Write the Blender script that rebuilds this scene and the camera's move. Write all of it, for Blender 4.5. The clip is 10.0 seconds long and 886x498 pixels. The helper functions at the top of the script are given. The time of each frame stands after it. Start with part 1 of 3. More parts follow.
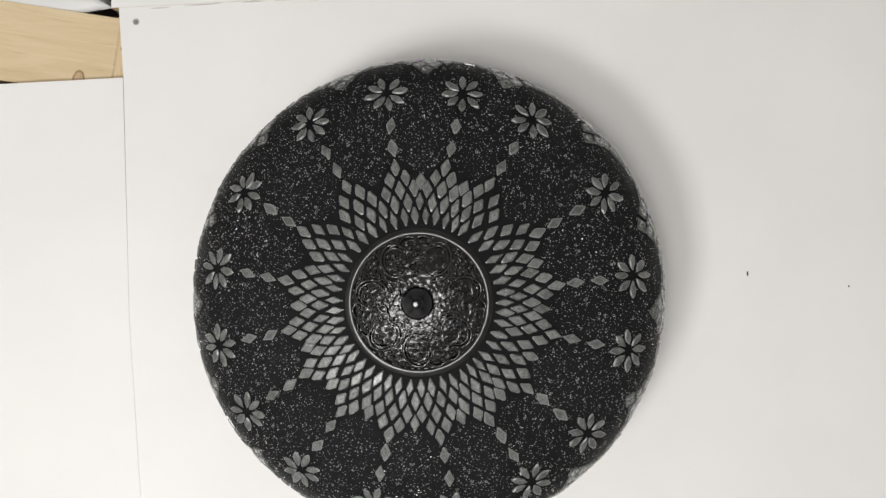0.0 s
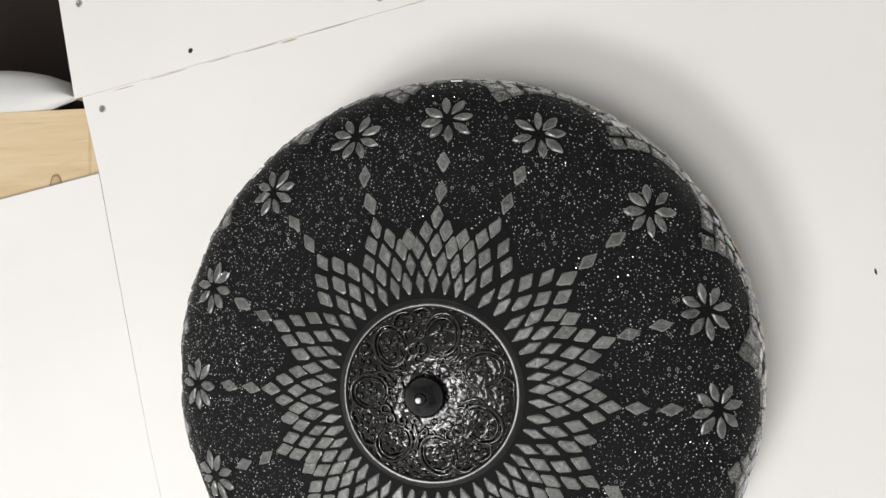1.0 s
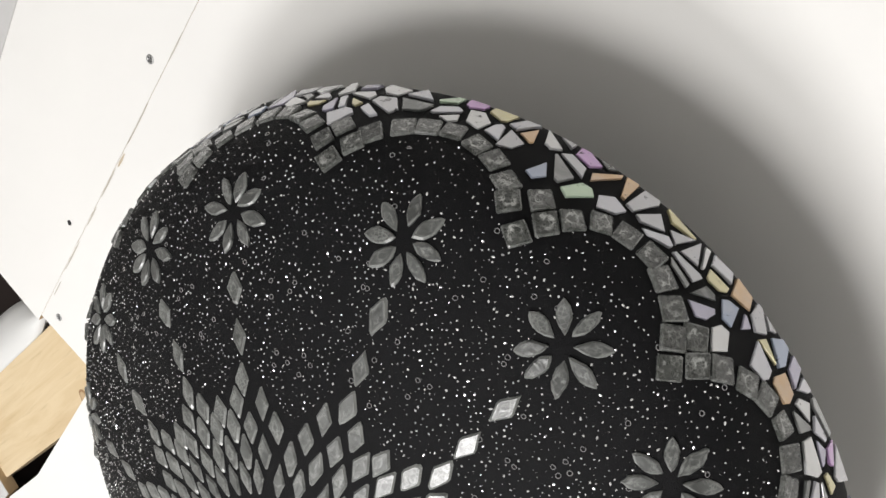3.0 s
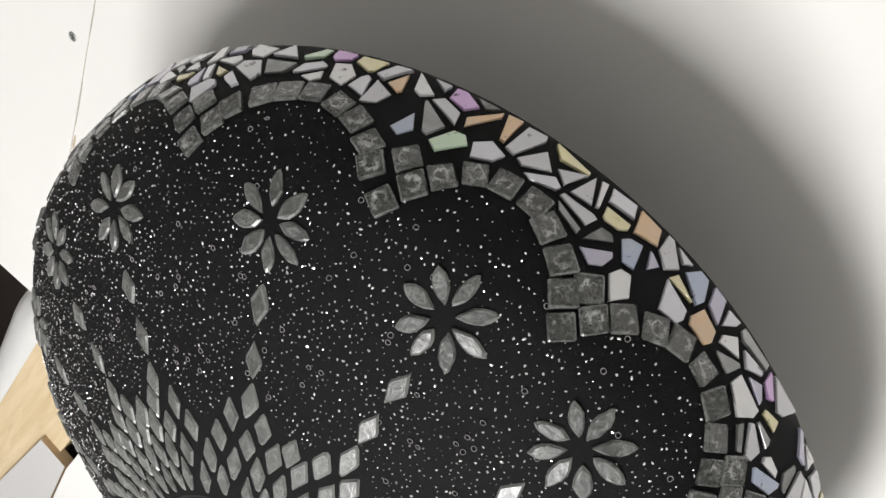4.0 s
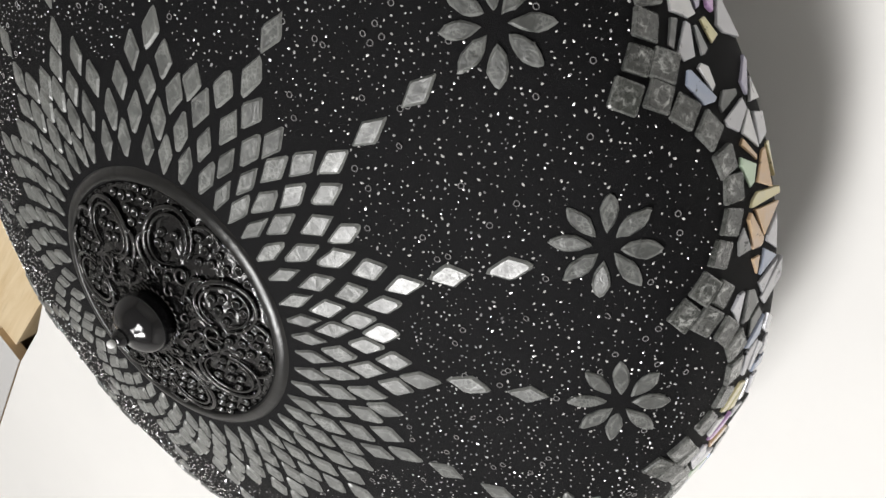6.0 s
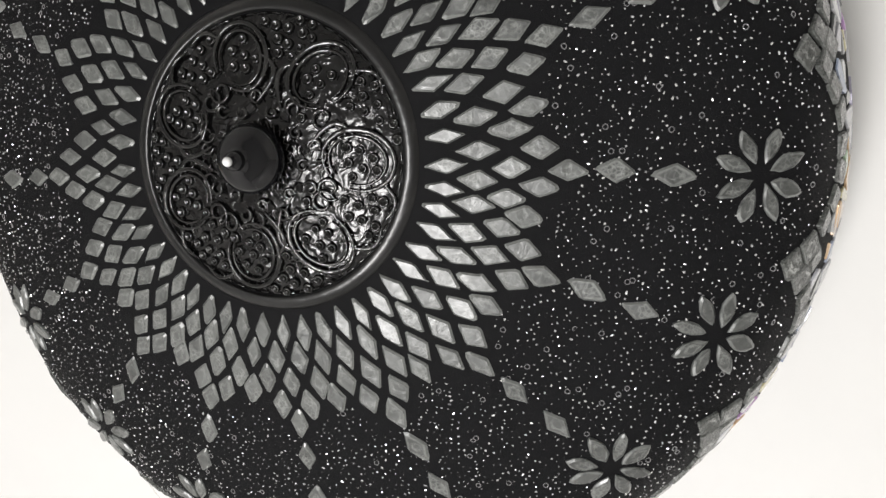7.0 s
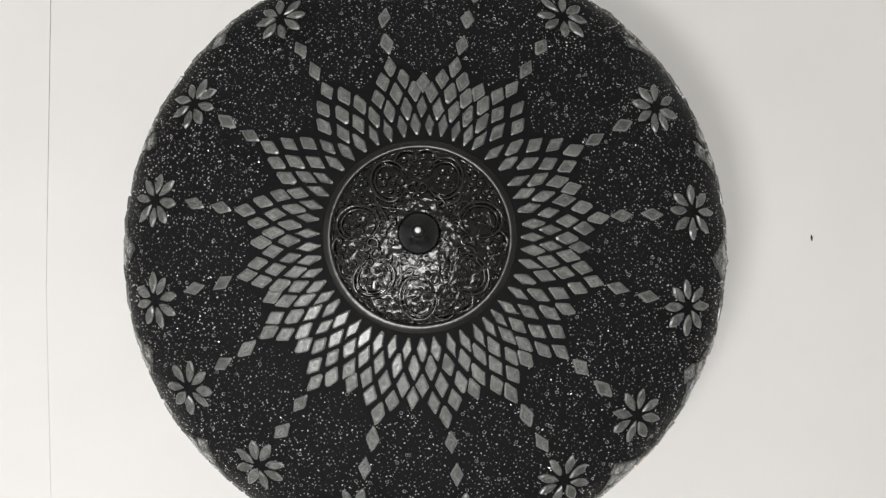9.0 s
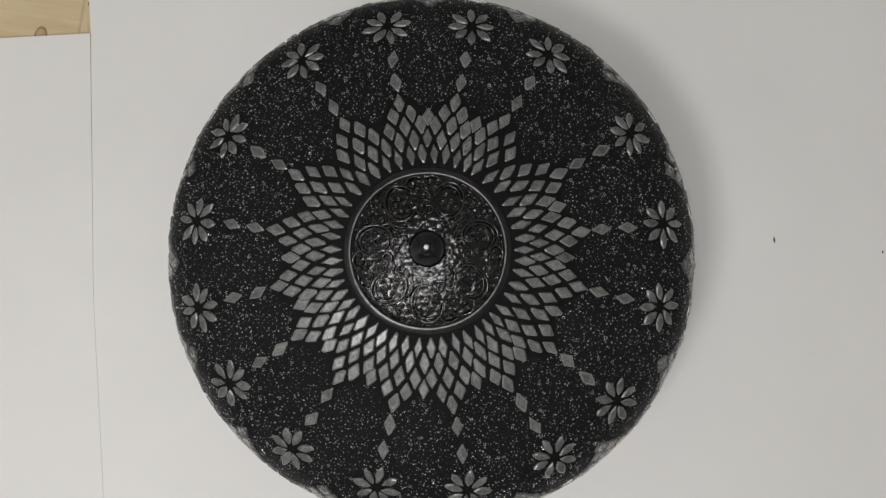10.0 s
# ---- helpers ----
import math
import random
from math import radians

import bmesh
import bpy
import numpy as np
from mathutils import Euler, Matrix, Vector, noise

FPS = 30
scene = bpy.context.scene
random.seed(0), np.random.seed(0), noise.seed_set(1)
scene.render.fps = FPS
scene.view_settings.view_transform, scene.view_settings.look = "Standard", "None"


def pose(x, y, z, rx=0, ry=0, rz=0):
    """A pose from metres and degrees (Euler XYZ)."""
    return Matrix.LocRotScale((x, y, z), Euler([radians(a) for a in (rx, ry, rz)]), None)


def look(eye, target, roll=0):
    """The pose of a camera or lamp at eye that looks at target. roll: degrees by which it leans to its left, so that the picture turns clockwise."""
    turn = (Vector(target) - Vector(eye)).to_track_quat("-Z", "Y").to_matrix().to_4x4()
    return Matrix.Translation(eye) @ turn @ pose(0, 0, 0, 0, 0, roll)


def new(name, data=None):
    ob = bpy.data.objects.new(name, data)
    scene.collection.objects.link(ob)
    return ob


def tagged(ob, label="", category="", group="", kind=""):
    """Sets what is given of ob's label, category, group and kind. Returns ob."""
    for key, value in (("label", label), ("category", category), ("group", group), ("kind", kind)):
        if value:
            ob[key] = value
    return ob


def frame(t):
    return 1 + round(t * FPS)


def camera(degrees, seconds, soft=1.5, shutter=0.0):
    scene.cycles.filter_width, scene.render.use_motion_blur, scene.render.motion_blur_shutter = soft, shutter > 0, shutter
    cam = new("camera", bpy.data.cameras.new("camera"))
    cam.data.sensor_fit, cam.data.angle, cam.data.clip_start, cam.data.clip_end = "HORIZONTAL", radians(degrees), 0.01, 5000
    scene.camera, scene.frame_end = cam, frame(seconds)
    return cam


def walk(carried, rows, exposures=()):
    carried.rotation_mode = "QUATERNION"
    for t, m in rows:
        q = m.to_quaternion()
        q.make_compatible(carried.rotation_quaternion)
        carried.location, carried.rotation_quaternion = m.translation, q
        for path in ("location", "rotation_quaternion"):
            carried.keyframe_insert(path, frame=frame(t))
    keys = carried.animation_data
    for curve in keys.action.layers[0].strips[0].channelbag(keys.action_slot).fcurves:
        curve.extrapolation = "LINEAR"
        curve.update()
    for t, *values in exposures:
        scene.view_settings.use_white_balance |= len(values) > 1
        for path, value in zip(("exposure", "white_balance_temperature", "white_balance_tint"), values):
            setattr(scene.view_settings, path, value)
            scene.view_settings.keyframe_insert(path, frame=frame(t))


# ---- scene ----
cam = camera(51.0, 10.0, soft=1.5)
PATH = [
    (0, (0.057, 0.032, 1.652), (-0.044, 0.056, -0.345), -81.4),
    (0.5, (0.087, 0.043, 1.586), (-0.114, 0.115, -0.402), -78.7),
    (1, (0.142, 0.049, 1.483), (-0.262, 0.171, -0.472), -88.1),
    (1.5, (0.197, 0.047, 1.397), (-0.374, 0.176, -0.516), -100.0),
    (2, (0.254, 0.029, 1.341), (-0.485, 0.179, -0.511), -111.3),
    (2.5, (0.325, 0.028, 1.238), (-0.661, 0.243, -0.489), -119.4),
    (2.7, (0.348, 0.025, 1.202), (-0.742, 0.268, -0.457), -121.8),
    (3.8, (0.385, -0.007, 1.1), (-1.006, 0.23, -0.318), -134.1),
    (4, (0.394, -0.016, 1.092), (-1.026, 0.232, -0.295), -135.2),
    (4.5, (0.394, -0.046, 1.084), (-1.066, 0.237, -0.253), -136.2),
    (5, (0.38, -0.081, 1.086), (-1.092, 0.238, -0.229), -136.0),
    (5.5, (0.358, -0.111, 1.09), (-1.117, 0.231, -0.216), -134.7),
    (6, (0.299, -0.123, 1.128), (-1.068, 0.185, -0.299), -131.7),
    (6.2, (0.266, -0.12, 1.143), (-1.017, 0.115, -0.373), -132.6),
    (7.3, (0.106, -0.09, 1.266), (-0.367, 0.108, -0.667), -99.8),
    (7.5, (0.09, -0.092, 1.275), (-0.284, 0.11, -0.679), -88.4),
    (8, (0.045, -0.082, 1.323), (-0.119, 0.108, -0.661), -54.8),
    (8.5, (0.02, -0.064, 1.404), (-0.013, 0.128, -0.587), -16.3),
    (9, (0.014, -0.057, 1.479), (0.005, 0.123, -0.513), -7.3),
    (9.5, (0.009, -0.051, 1.537), (-0.01, 0.098, -0.457), -12.1),
    (10, (0.012, -0.045, 1.57), (0.003, 0.099, -0.424), -8.9),
]
walk(cam, [(t, look(eye, target, roll)) for t, eye, target, roll in PATH],
     exposures=[(0, -0.38), (1, -0.22), (2.5, 0.05), (4.5, 0.0), (5.5, -0.18), (7.5, -0.18), (8.5, -0.2), (9, -0.42), (9.5, -0.73), (10, -0.9)])

# ---- light ----
TOP = 0.75
world = bpy.data.worlds.new("world")
scene.world = world
world.use_nodes = True
world.node_tree.nodes["Background"].inputs["Color"].default_value = (0.6, 0.65, 0.7, 1)
world.node_tree.nodes["Background"].inputs["Strength"].default_value = 0.05
# two square work lights hang over the bench: place, width, energy
PANELS = [(Vector((-0.08, -0.14, 2.4)), 0.40, 14.5), (Vector((-0.55, -0.46, 2.4)), 0.36, 19.0)]
for place_of, wide, energy in PANELS:
    lamp_data = bpy.data.lights.new("panel_lamp", "AREA")
    lamp_data.shape, lamp_data.size, lamp_data.size_y = "RECTANGLE", wide, wide
    lamp_data.energy, lamp_data.color = energy, (1.0, 0.985, 0.975)
    panel_lamp = new("panel_lamp", lamp_data)
    panel_lamp.matrix_world = Matrix.Translation(place_of - Vector((0, 0, 0.012)))


# ---- materials ----
def material(name, rough=0.5, metal=0.0, coat=0.0, spec=0.5):
    m = bpy.data.materials.new(name)
    m.use_nodes = True
    b = m.node_tree.nodes["Principled BSDF"]
    b.inputs["Roughness"].default_value, b.inputs["Metallic"].default_value = rough, metal
    b.inputs["Coat Weight"].default_value, b.inputs["Coat Roughness"].default_value = coat, 0.08
    b.inputs["Specular IOR Level"].default_value = spec
    return m, m.node_tree, b


def node(tree, kind, **inputs):
    n = tree.nodes.new(kind)
    for key, value in inputs.items():
        n.inputs[key.replace("_", " ")].default_value = value
    return n


def ramp(tree, source, stops, mode="LINEAR"):
    r = tree.nodes.new("ShaderNodeValToRGB")
    r.color_ramp.interpolation = mode
    el = r.color_ramp.elements
    while len(el) < len(stops):
        el.new(0.5)
    for e, (p, c) in zip(el, stops):
        e.position, e.color = p, (*c, 1) if len(c) == 3 else c
    tree.links.new(source, r.inputs[0])
    return r.outputs["Color"]


def coords(tree, shift=False):
    """Object coordinates, moved about from piece to piece if asked."""
    co = tree.nodes.new("ShaderNodeTexCoord").outputs["Object"]
    if not shift:
        return co
    info, add = tree.nodes.new("ShaderNodeObjectInfo"), tree.nodes.new("ShaderNodeVectorMath")
    mul = tree.nodes.new("ShaderNodeMath")
    mul.operation, mul.inputs[1].default_value = "MULTIPLY", 37.0
    tree.links.new(info.outputs["Random"], mul.inputs[0])
    tree.links.new(co, add.inputs[0])
    tree.links.new(mul.outputs[0], add.inputs[1])
    return add.outputs[0]


def noise_tex(tree, co, scale, detail=4.0, rough=0.55, distort=0.0):
    n = node(tree, "ShaderNodeTexNoise", Scale=scale, Detail=detail, Roughness=rough, Distortion=distort)
    tree.links.new(co, n.inputs["Vector"])
    return n.outputs["Fac"]


def blend(tree, fac, a, b, mode="MIX"):
    """a and b: colours or sockets; fac: a number or a socket."""
    m = tree.nodes.new("ShaderNodeMix")
    m.data_type, m.blend_type = "RGBA", mode
    for socket, value in ((m.inputs[0], fac), (m.inputs[6], a), (m.inputs[7], b)):
        if isinstance(value, bpy.types.NodeSocket):
            tree.links.new(value, socket)
        else:
            socket.default_value = (*value, 1) if isinstance(value, tuple) else value
    return m.outputs[2]


def relief(tree, bsdf, height, strength, distance):
    b = node(tree, "ShaderNodeBump", Strength=strength, Distance=distance)
    tree.links.new(height, b.inputs["Height"])
    tree.links.new(b.outputs[0], bsdf.inputs["Normal"])


def board_material(name, tone, grain=1.0):
    m, tree, b = material(name, 0.62, spec=0.3)
    co = coords(tree)
    broad, fine = noise_tex(tree, co, 5.0, 3), noise_tex(tree, co, 260.0, 5, 0.7)
    dark = tuple(c * 0.955 for c in tone)
    col = blend(tree, ramp(tree, broad, [(0.35, (0, 0, 0)), (0.7, (1, 1, 1))]), dark, tone)
    smudge = ramp(tree, noise_tex(tree, co, 23.0, 6, 0.65, 0.6), [(0.62, (0, 0, 0)), (0.85, (0.10, 0.10, 0.10))])
    col = blend(tree, smudge, col, (0.55, 0.52, 0.47))
    tree.links.new(col, b.inputs["Base Color"])
    relief(tree, b, fine, 0.12 * grain, 0.0006)
    return m


def timber_material(name, pale, deep, turn=0.0):
    m, tree, b = material(name, 0.6, spec=0.3)
    mp = node(tree, "ShaderNodeMapping")
    mp.inputs["Scale"].default_value = (2.2, 26.0, 26.0)
    mp.inputs["Rotation"].default_value = (0, 0, turn)
    tree.links.new(coords(tree), mp.inputs["Vector"])
    grain = noise_tex(tree, mp.outputs[0], 3.2, 6, 0.6, 0.7)
    lines = noise_tex(tree, mp.outputs[0], 11.0, 3, 0.5, 0.4)
    col = ramp(tree, grain, [(0.3, pale), (0.52, tuple(0.5 * (p + d) for p, d in zip(pale, deep))), (0.75, deep)])
    streak = ramp(tree, lines, [(0.60, (0, 0, 0)), (0.78, (0.45, 0.45, 0.45))])
    col = blend(tree, streak, col, tuple(0.72 * c for c in deep))
    tree.links.new(col, b.inputs["Base Color"])
    relief(tree, b, lines, 0.25, 0.0006)
    return m


def plain_material(name, tone, rough, metal=0.0, coat=0.0, scale=60.0, vary=0.25, bump=0.1, spec=0.5):
    m, tree, b = material(name, rough, metal, coat, spec)
    co = coords(tree)
    f = noise_tex(tree, co, scale, 5, 0.6)
    col = blend(tree, f, tuple(c * (1 - vary) for c in tone), tuple(min(1, c * (1 + vary)) for c in tone))
    tree.links.new(col, b.inputs["Base Color"])
    relief(tree, b, noise_tex(tree, co, scale * 9, 3), bump, 0.0005)
    return m


def maths(tree, op, a, b=0.0):
    n = tree.nodes.new("ShaderNodeMath")
    n.operation = op
    for socket, value in zip(n.inputs, (a, b)):
        if isinstance(value, bpy.types.NodeSocket):
            tree.links.new(value, socket)
        else:
            socket.default_value = value
    return n.outputs[0]


def glass_tile_material(name, dark, light, frost, amount, rough, coat, chalky, half, round_ring, bump):
    """Foil-backed glass with a chalky ring of residue, worn edges and scratches, each tile a little different."""
    m, tree, b = material(name, rough, 0.0, coat, 0.9)
    b.inputs["Coat Roughness"].default_value = 0.3
    own, co = coords(tree), coords(tree, True)
    axes = tree.nodes.new("ShaderNodeSeparateXYZ")
    tree.links.new(own, axes.inputs[0])
    ax = maths(tree, "DIVIDE", maths(tree, "ABSOLUTE", axes.outputs[0]), half[0])
    ay = maths(tree, "DIVIDE", maths(tree, "ABSOLUTE", axes.outputs[1]), half[1])
    if round_ring:
        inside, rim = maths(tree, "SQRT", maths(tree, "ADD", maths(tree, "MULTIPLY", ax, ax), maths(tree, "MULTIPLY", ay, ay))), maths(tree, "MAXIMUM", ax, ay)
    else:
        inside = rim = maths(tree, "ADD", ax, ay)
    base = blend(tree, tree.nodes.new("ShaderNodeObjectInfo").outputs["Random"], dark, light)
    cloud = noise_tex(tree, co, 160.0, 3, 0.55, 0.6)
    base = blend(tree, ramp(tree, cloud, [(0.38, (0, 0, 0)), (0.70, (0.7, 0.7, 0.7))]), base, tuple(1.7 * c for c in light))
    # a broken ring of chalk at a distance from the edge
    wob = maths(tree, "ADD", inside, maths(tree, "MULTIPLY", maths(tree, "SUBTRACT", noise_tex(tree, co, 280.0, 5, 0.72, 0.9), 0.5), 1.9))
    ring = ramp(tree, wob, [(0.30, (0, 0, 0)), (0.46, (amount,) * 3), (0.56, (amount * 0.55,) * 3), (0.70, (0, 0, 0))])
    patch = ramp(tree, noise_tex(tree, co, 130.0, 2, 0.5, 0.8), [(0.43, (0, 0, 0)), (0.60, (1, 1, 1))])
    base = blend(tree, blend(tree, patch, (0, 0, 0), ring), base, frost)
    # crazed lines and fine chalk in places
    cell = tree.nodes.new("ShaderNodeTexVoronoi")
    cell.feature = "DISTANCE_TO_EDGE"
    cell.inputs["Scale"].default_value = 620.0
    tree.links.new(co, cell.inputs["Vector"])
    craze = ramp(tree, cell.outputs["Distance"], [(0.04, (chalky,) * 3), (0.16, (0, 0, 0))])
    where = ramp(tree, noise_tex(tree, co, 95.0, 2, 0.5, 0.4), [(0.50, (0, 0, 0)), (0.62, (1, 1, 1))])
    base = blend(tree, blend(tree, where, (0, 0, 0), craze), base, frost)
    worn = maths(tree, "ADD", rim, maths(tree, "MULTIPLY", maths(tree, "SUBTRACT", noise_tex(tree, co, 300.0, 3, 0.6), 0.5), 0.5))
    base = blend(tree, ramp(tree, worn, [(0.80, (0, 0, 0)), (0.98, (chalky * 1.3,) * 3)]), base, tuple(0.8 * c for c in frost))
    tree.links.new(base, b.inputs["Base Color"])
    grain = noise_tex(tree, co, 330.0, 3, 0.6, 0.8)
    tree.links.new(ramp(tree, grain, [(0.3, (rough * 0.75,) * 3), (0.75, (min(1, rough * 1.6),) * 3)]), b.inputs["Roughness"])
    relief(tree, b, noise_tex(tree, co, 170.0, 3, 0.5, 0.8), bump, 0.0010)
    return m


SHARD_TONES = [(0.0, (0.50, 0.50, 0.52)), (0.14, (0.66, 0.66, 0.66)), (0.28, (0.13, 0.135, 0.13)), (0.36, (0.58, 0.58, 0.62)), (0.48, (0.24, 0.245, 0.24)),
               (0.54, (0.66, 0.60, 0.36)), (0.63, (0.44, 0.42, 0.52)), (0.72, (0.36, 0.41, 0.52)), (0.79, (0.62, 0.43, 0.26)),
               (0.85, (0.56, 0.35, 0.62)), (0.89, (0.50, 0.62, 0.47)), (0.93, (0.09, 0.095, 0.09))]


def shard_material(name, island):
    m, tree, b = material(name, 0.22, 0.25, 0.4)
    if island:
        pick, co = tree.nodes.new("ShaderNodeNewGeometry").outputs["Random Per Island"], coords(tree)
    else:
        pick, co = tree.nodes.new("ShaderNodeObjectInfo").outputs["Random"], coords(tree, True)
    col = ramp(tree, pick, SHARD_TONES, "CONSTANT")
    wash = noise_tex(tree, co, 90.0, 4, 0.6, 0.8)
    col = blend(tree, ramp(tree, wash, [(0.45, (0, 0, 0)), (0.8, (0.4, 0.4, 0.4))]), col, (0.50, 0.49, 0.51))
    specks = ramp(tree, noise_tex(tree, co, 150.0, 5, 0.65, 0.8), [(0.62, (0, 0, 0)), (0.68, (0.85, 0.85, 0.85))])
    tree.links.new(blend(tree, specks, col, (0.05, 0.05, 0.05)), b.inputs["Base Color"])
    relief(tree, b, noise_tex(tree, co, 300.0, 3), 0.15, 0.0005)
    return m


def glitter_material():
    m, tree, b = material("silver_bead", 0.22, 0.7)
    pick = tree.nodes.new("ShaderNodeNewGeometry").outputs["Random Per Island"]
    col = ramp(tree, pick, [(0.0, (0.35, 0.35, 0.36)), (0.3, (0.85, 0.85, 0.86)), (0.6, (1.0, 1.0, 0.98))])
    tree.links.new(col, b.inputs["Base Color"])
    return m


def cap_material(name, dark, bright, rough, metal, spec, scale, bump):
    m, tree, b = material(name, rough, metal, 0.0, spec)
    co = coords(tree)
    rub = ramp(tree, noise_tex(tree, co, 70.0, 5, 0.6, 0.5), [(0.5, (0, 0, 0)), (0.8, (0.5, 0.5, 0.5))])
    tree.links.new(blend(tree, rub, dark, bright), b.inputs["Base Color"])
    relief(tree, b, noise_tex(tree, co, scale, 2, 0.5, 0.9), bump, 0.0016)
    return m


M_BOARD = board_material("white_board", (0.80, 0.79, 0.77))
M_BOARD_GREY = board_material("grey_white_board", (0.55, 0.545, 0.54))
M_EDGE = plain_material("cut_board_edge", (0.42, 0.30, 0.17), 0.8, scale=120)
M_CORE = plain_material("board_core", (0.50, 0.47, 0.42), 0.85, scale=90)
M_TIMBER = timber_material("pale_pine", (0.70, 0.57, 0.38), (0.56, 0.42, 0.24))
M_KNOT = plain_material("pine_knot", (0.33, 0.20, 0.10), 0.6, scale=220, vary=0.5)
M_KNOT_CORE = plain_material("pine_knot_core", (0.50, 0.36, 0.21), 0.6, scale=260, vary=0.3)
# near-black brown: the shade below the boards put into the box's colour
M_GAP_SHADE = plain_material("gap_shade_brown", (0.018, 0.010, 0.008), 0.8, scale=20)
M_SHEET = plain_material("white_foam", (0.72, 0.72, 0.71), 0.6, scale=14, vary=0.06)
M_SCREW = plain_material("zinc", (0.42, 0.42, 0.42), 0.45, 1.0, scale=300)
M_SLOT = plain_material("shaded_zinc", (0.14, 0.14, 0.14), 0.6, 0.5)
M_PAPER = plain_material("torn_paper_brown", (0.50, 0.42, 0.31), 0.9, scale=300)
M_PIT = plain_material("dark_pit", (0.03, 0.03, 0.03), 0.9)
M_GROUT = plain_material("black_grout", (0.0044, 0.0044, 0.0050), 0.68, scale=260, vary=0.5, bump=0.6, spec=0.14)
M_RHOMB = glass_tile_material("grey_rhomb_glass", (0.038, 0.041, 0.039), (0.074, 0.078, 0.074), (0.34, 0.35, 0.33), 0.5, 0.4, 0.8, 0.4, (0.0038, 0.0075), False, 0.6)
M_PETAL = glass_tile_material("grey_petal_glass", (0.022, 0.024, 0.022), (0.046, 0.049, 0.046), (0.27, 0.28, 0.265), 0.6, 0.38, 0.8, 0.4, (0.0034, 0.0066), False, 0.6)
M_SQUARE = glass_tile_material("dark_square_glass", (0.012, 0.0135, 0.0115), (0.026, 0.029, 0.025), (0.50, 0.51, 0.49), 0.95, 0.24, 0.3, 0.2, (0.0050, 0.0050), True, 0.32)
M_SHARD, M_SHARD_JOINED = shard_material("pearl_shard", False), shard_material("pearl_shard_joined", True)
M_BEAD = glitter_material()
M_RING = plain_material("smoked_glass_bead", (0.42, 0.42, 0.43), 0.2, 0.8, 0.3)
M_CAP = cap_material("blackened_metal", (0.003, 0.0029, 0.003), (0.010, 0.009, 0.009), 0.19, 0.0, 0.6, 150.0, 1.0)
M_RELIEF = cap_material("worn_dark_steel", (0.006, 0.0058, 0.006), (0.05, 0.048, 0.047), 0.13, 0.15, 1.0, 150.0, 0.45)
M_STUD = cap_material("black_stud_metal", (0.003, 0.003, 0.003), (0.012, 0.011, 0.011), 0.16, 0.0, 0.6, 300.0, 0.2)
M_RIM = cap_material("smooth_black_metal", (0.004, 0.004, 0.004), (0.03, 0.028, 0.026), 0.3, 0.1, 0.8, 90.0, 0.2)
M_GLOSS = plain_material("black_gloss", (0.004, 0.004, 0.005), 0.08, 0.0, 0.0, scale=200, bump=0.04, spec=0.6)
M_TIP = plain_material("white_enamel", (0.85, 0.85, 0.83), 0.25)
M_WALL = plain_material("white_plaster_wall", (0.80, 0.79, 0.77), 0.8, scale=8, vary=0.05)
M_FLOOR = plain_material("grey_floor", (0.34, 0.33, 0.31), 0.7, scale=6)
M_CEIL = plain_material("white_ceiling", (0.78, 0.78, 0.77), 0.8, scale=8, vary=0.04)


# ---- mesh helpers ----
def mesh_of(name, verts, faces, mat, smooth=False):
    me = bpy.data.meshes.new(name)
    me.from_pydata([tuple(v) for v in verts], [], faces)
    me.materials.append(mat)
    if smooth:
        me.polygons.foreach_set("use_smooth", [True] * len(me.polygons))
    me.update()
    return me


def part(name, me, parent, m=None, label="", kind=""):
    ob = new(name, me)
    ob.parent = parent
    if m is not None:
        ob.matrix_local = m
    return tagged(ob, label=label, kind=kind)


def prism(poly, low, high, bevel):
    """Vertices and faces of a convex tile with bevelled upper edges."""
    poly = np.asarray(poly, float)
    mid = poly.mean(0)
    n = len(poly)
    reach = np.linalg.norm(poly - mid, axis=1).mean()
    top = mid + (poly - mid) * (1 - bevel / reach)
    verts = [(x, y, low) for x, y in poly] + [(x, y, high - bevel * 0.7) for x, y in poly] + [(x, y, high) for x, y in top]
    faces = [tuple(range(2 * n, 3 * n))]
    for i in range(n):
        j = (i + 1) % n
        faces += [(i, j, n + j, n + i), (n + i, n + j, 2 * n + j, 2 * n + i)]
    return verts, faces


def lathe(points, steps=64):
    """Vertices and faces of a turned body from (radius, height) pairs, open at a radius of zero."""
    verts, faces = [], []
    for r, h in points:
        for k in range(steps):
            a = 2 * math.pi * k / steps
            verts.append((r * math.cos(a), r * math.sin(a), h))
    for i in range(len(points) - 1):
        for k in range(steps):
            j = (k + 1) % steps
            faces.append((i * steps + k, i * steps + j, (i + 1) * steps + j, (i + 1) * steps + k))
    return verts, faces


def box(x0, y0, z0, x1, y1, z1):
    v = [(x, y, z) for z in (z0, z1) for x, y in ((x0, y0), (x1, y0), (x1, y1), (x0, y1))]
    return v, [(3, 2, 1, 0), (4, 5, 6, 7), (0, 1, 5, 4), (1, 2, 6, 5), (2, 3, 7, 6), (3, 0, 4, 7)]


def joined(pieces):
    verts, faces = [], []
    for v, f in pieces:
        o = len(verts)
        verts += [tuple(p) for p in v]
        faces += [tuple(i + o for i in q) for q in f]
    return verts, faces


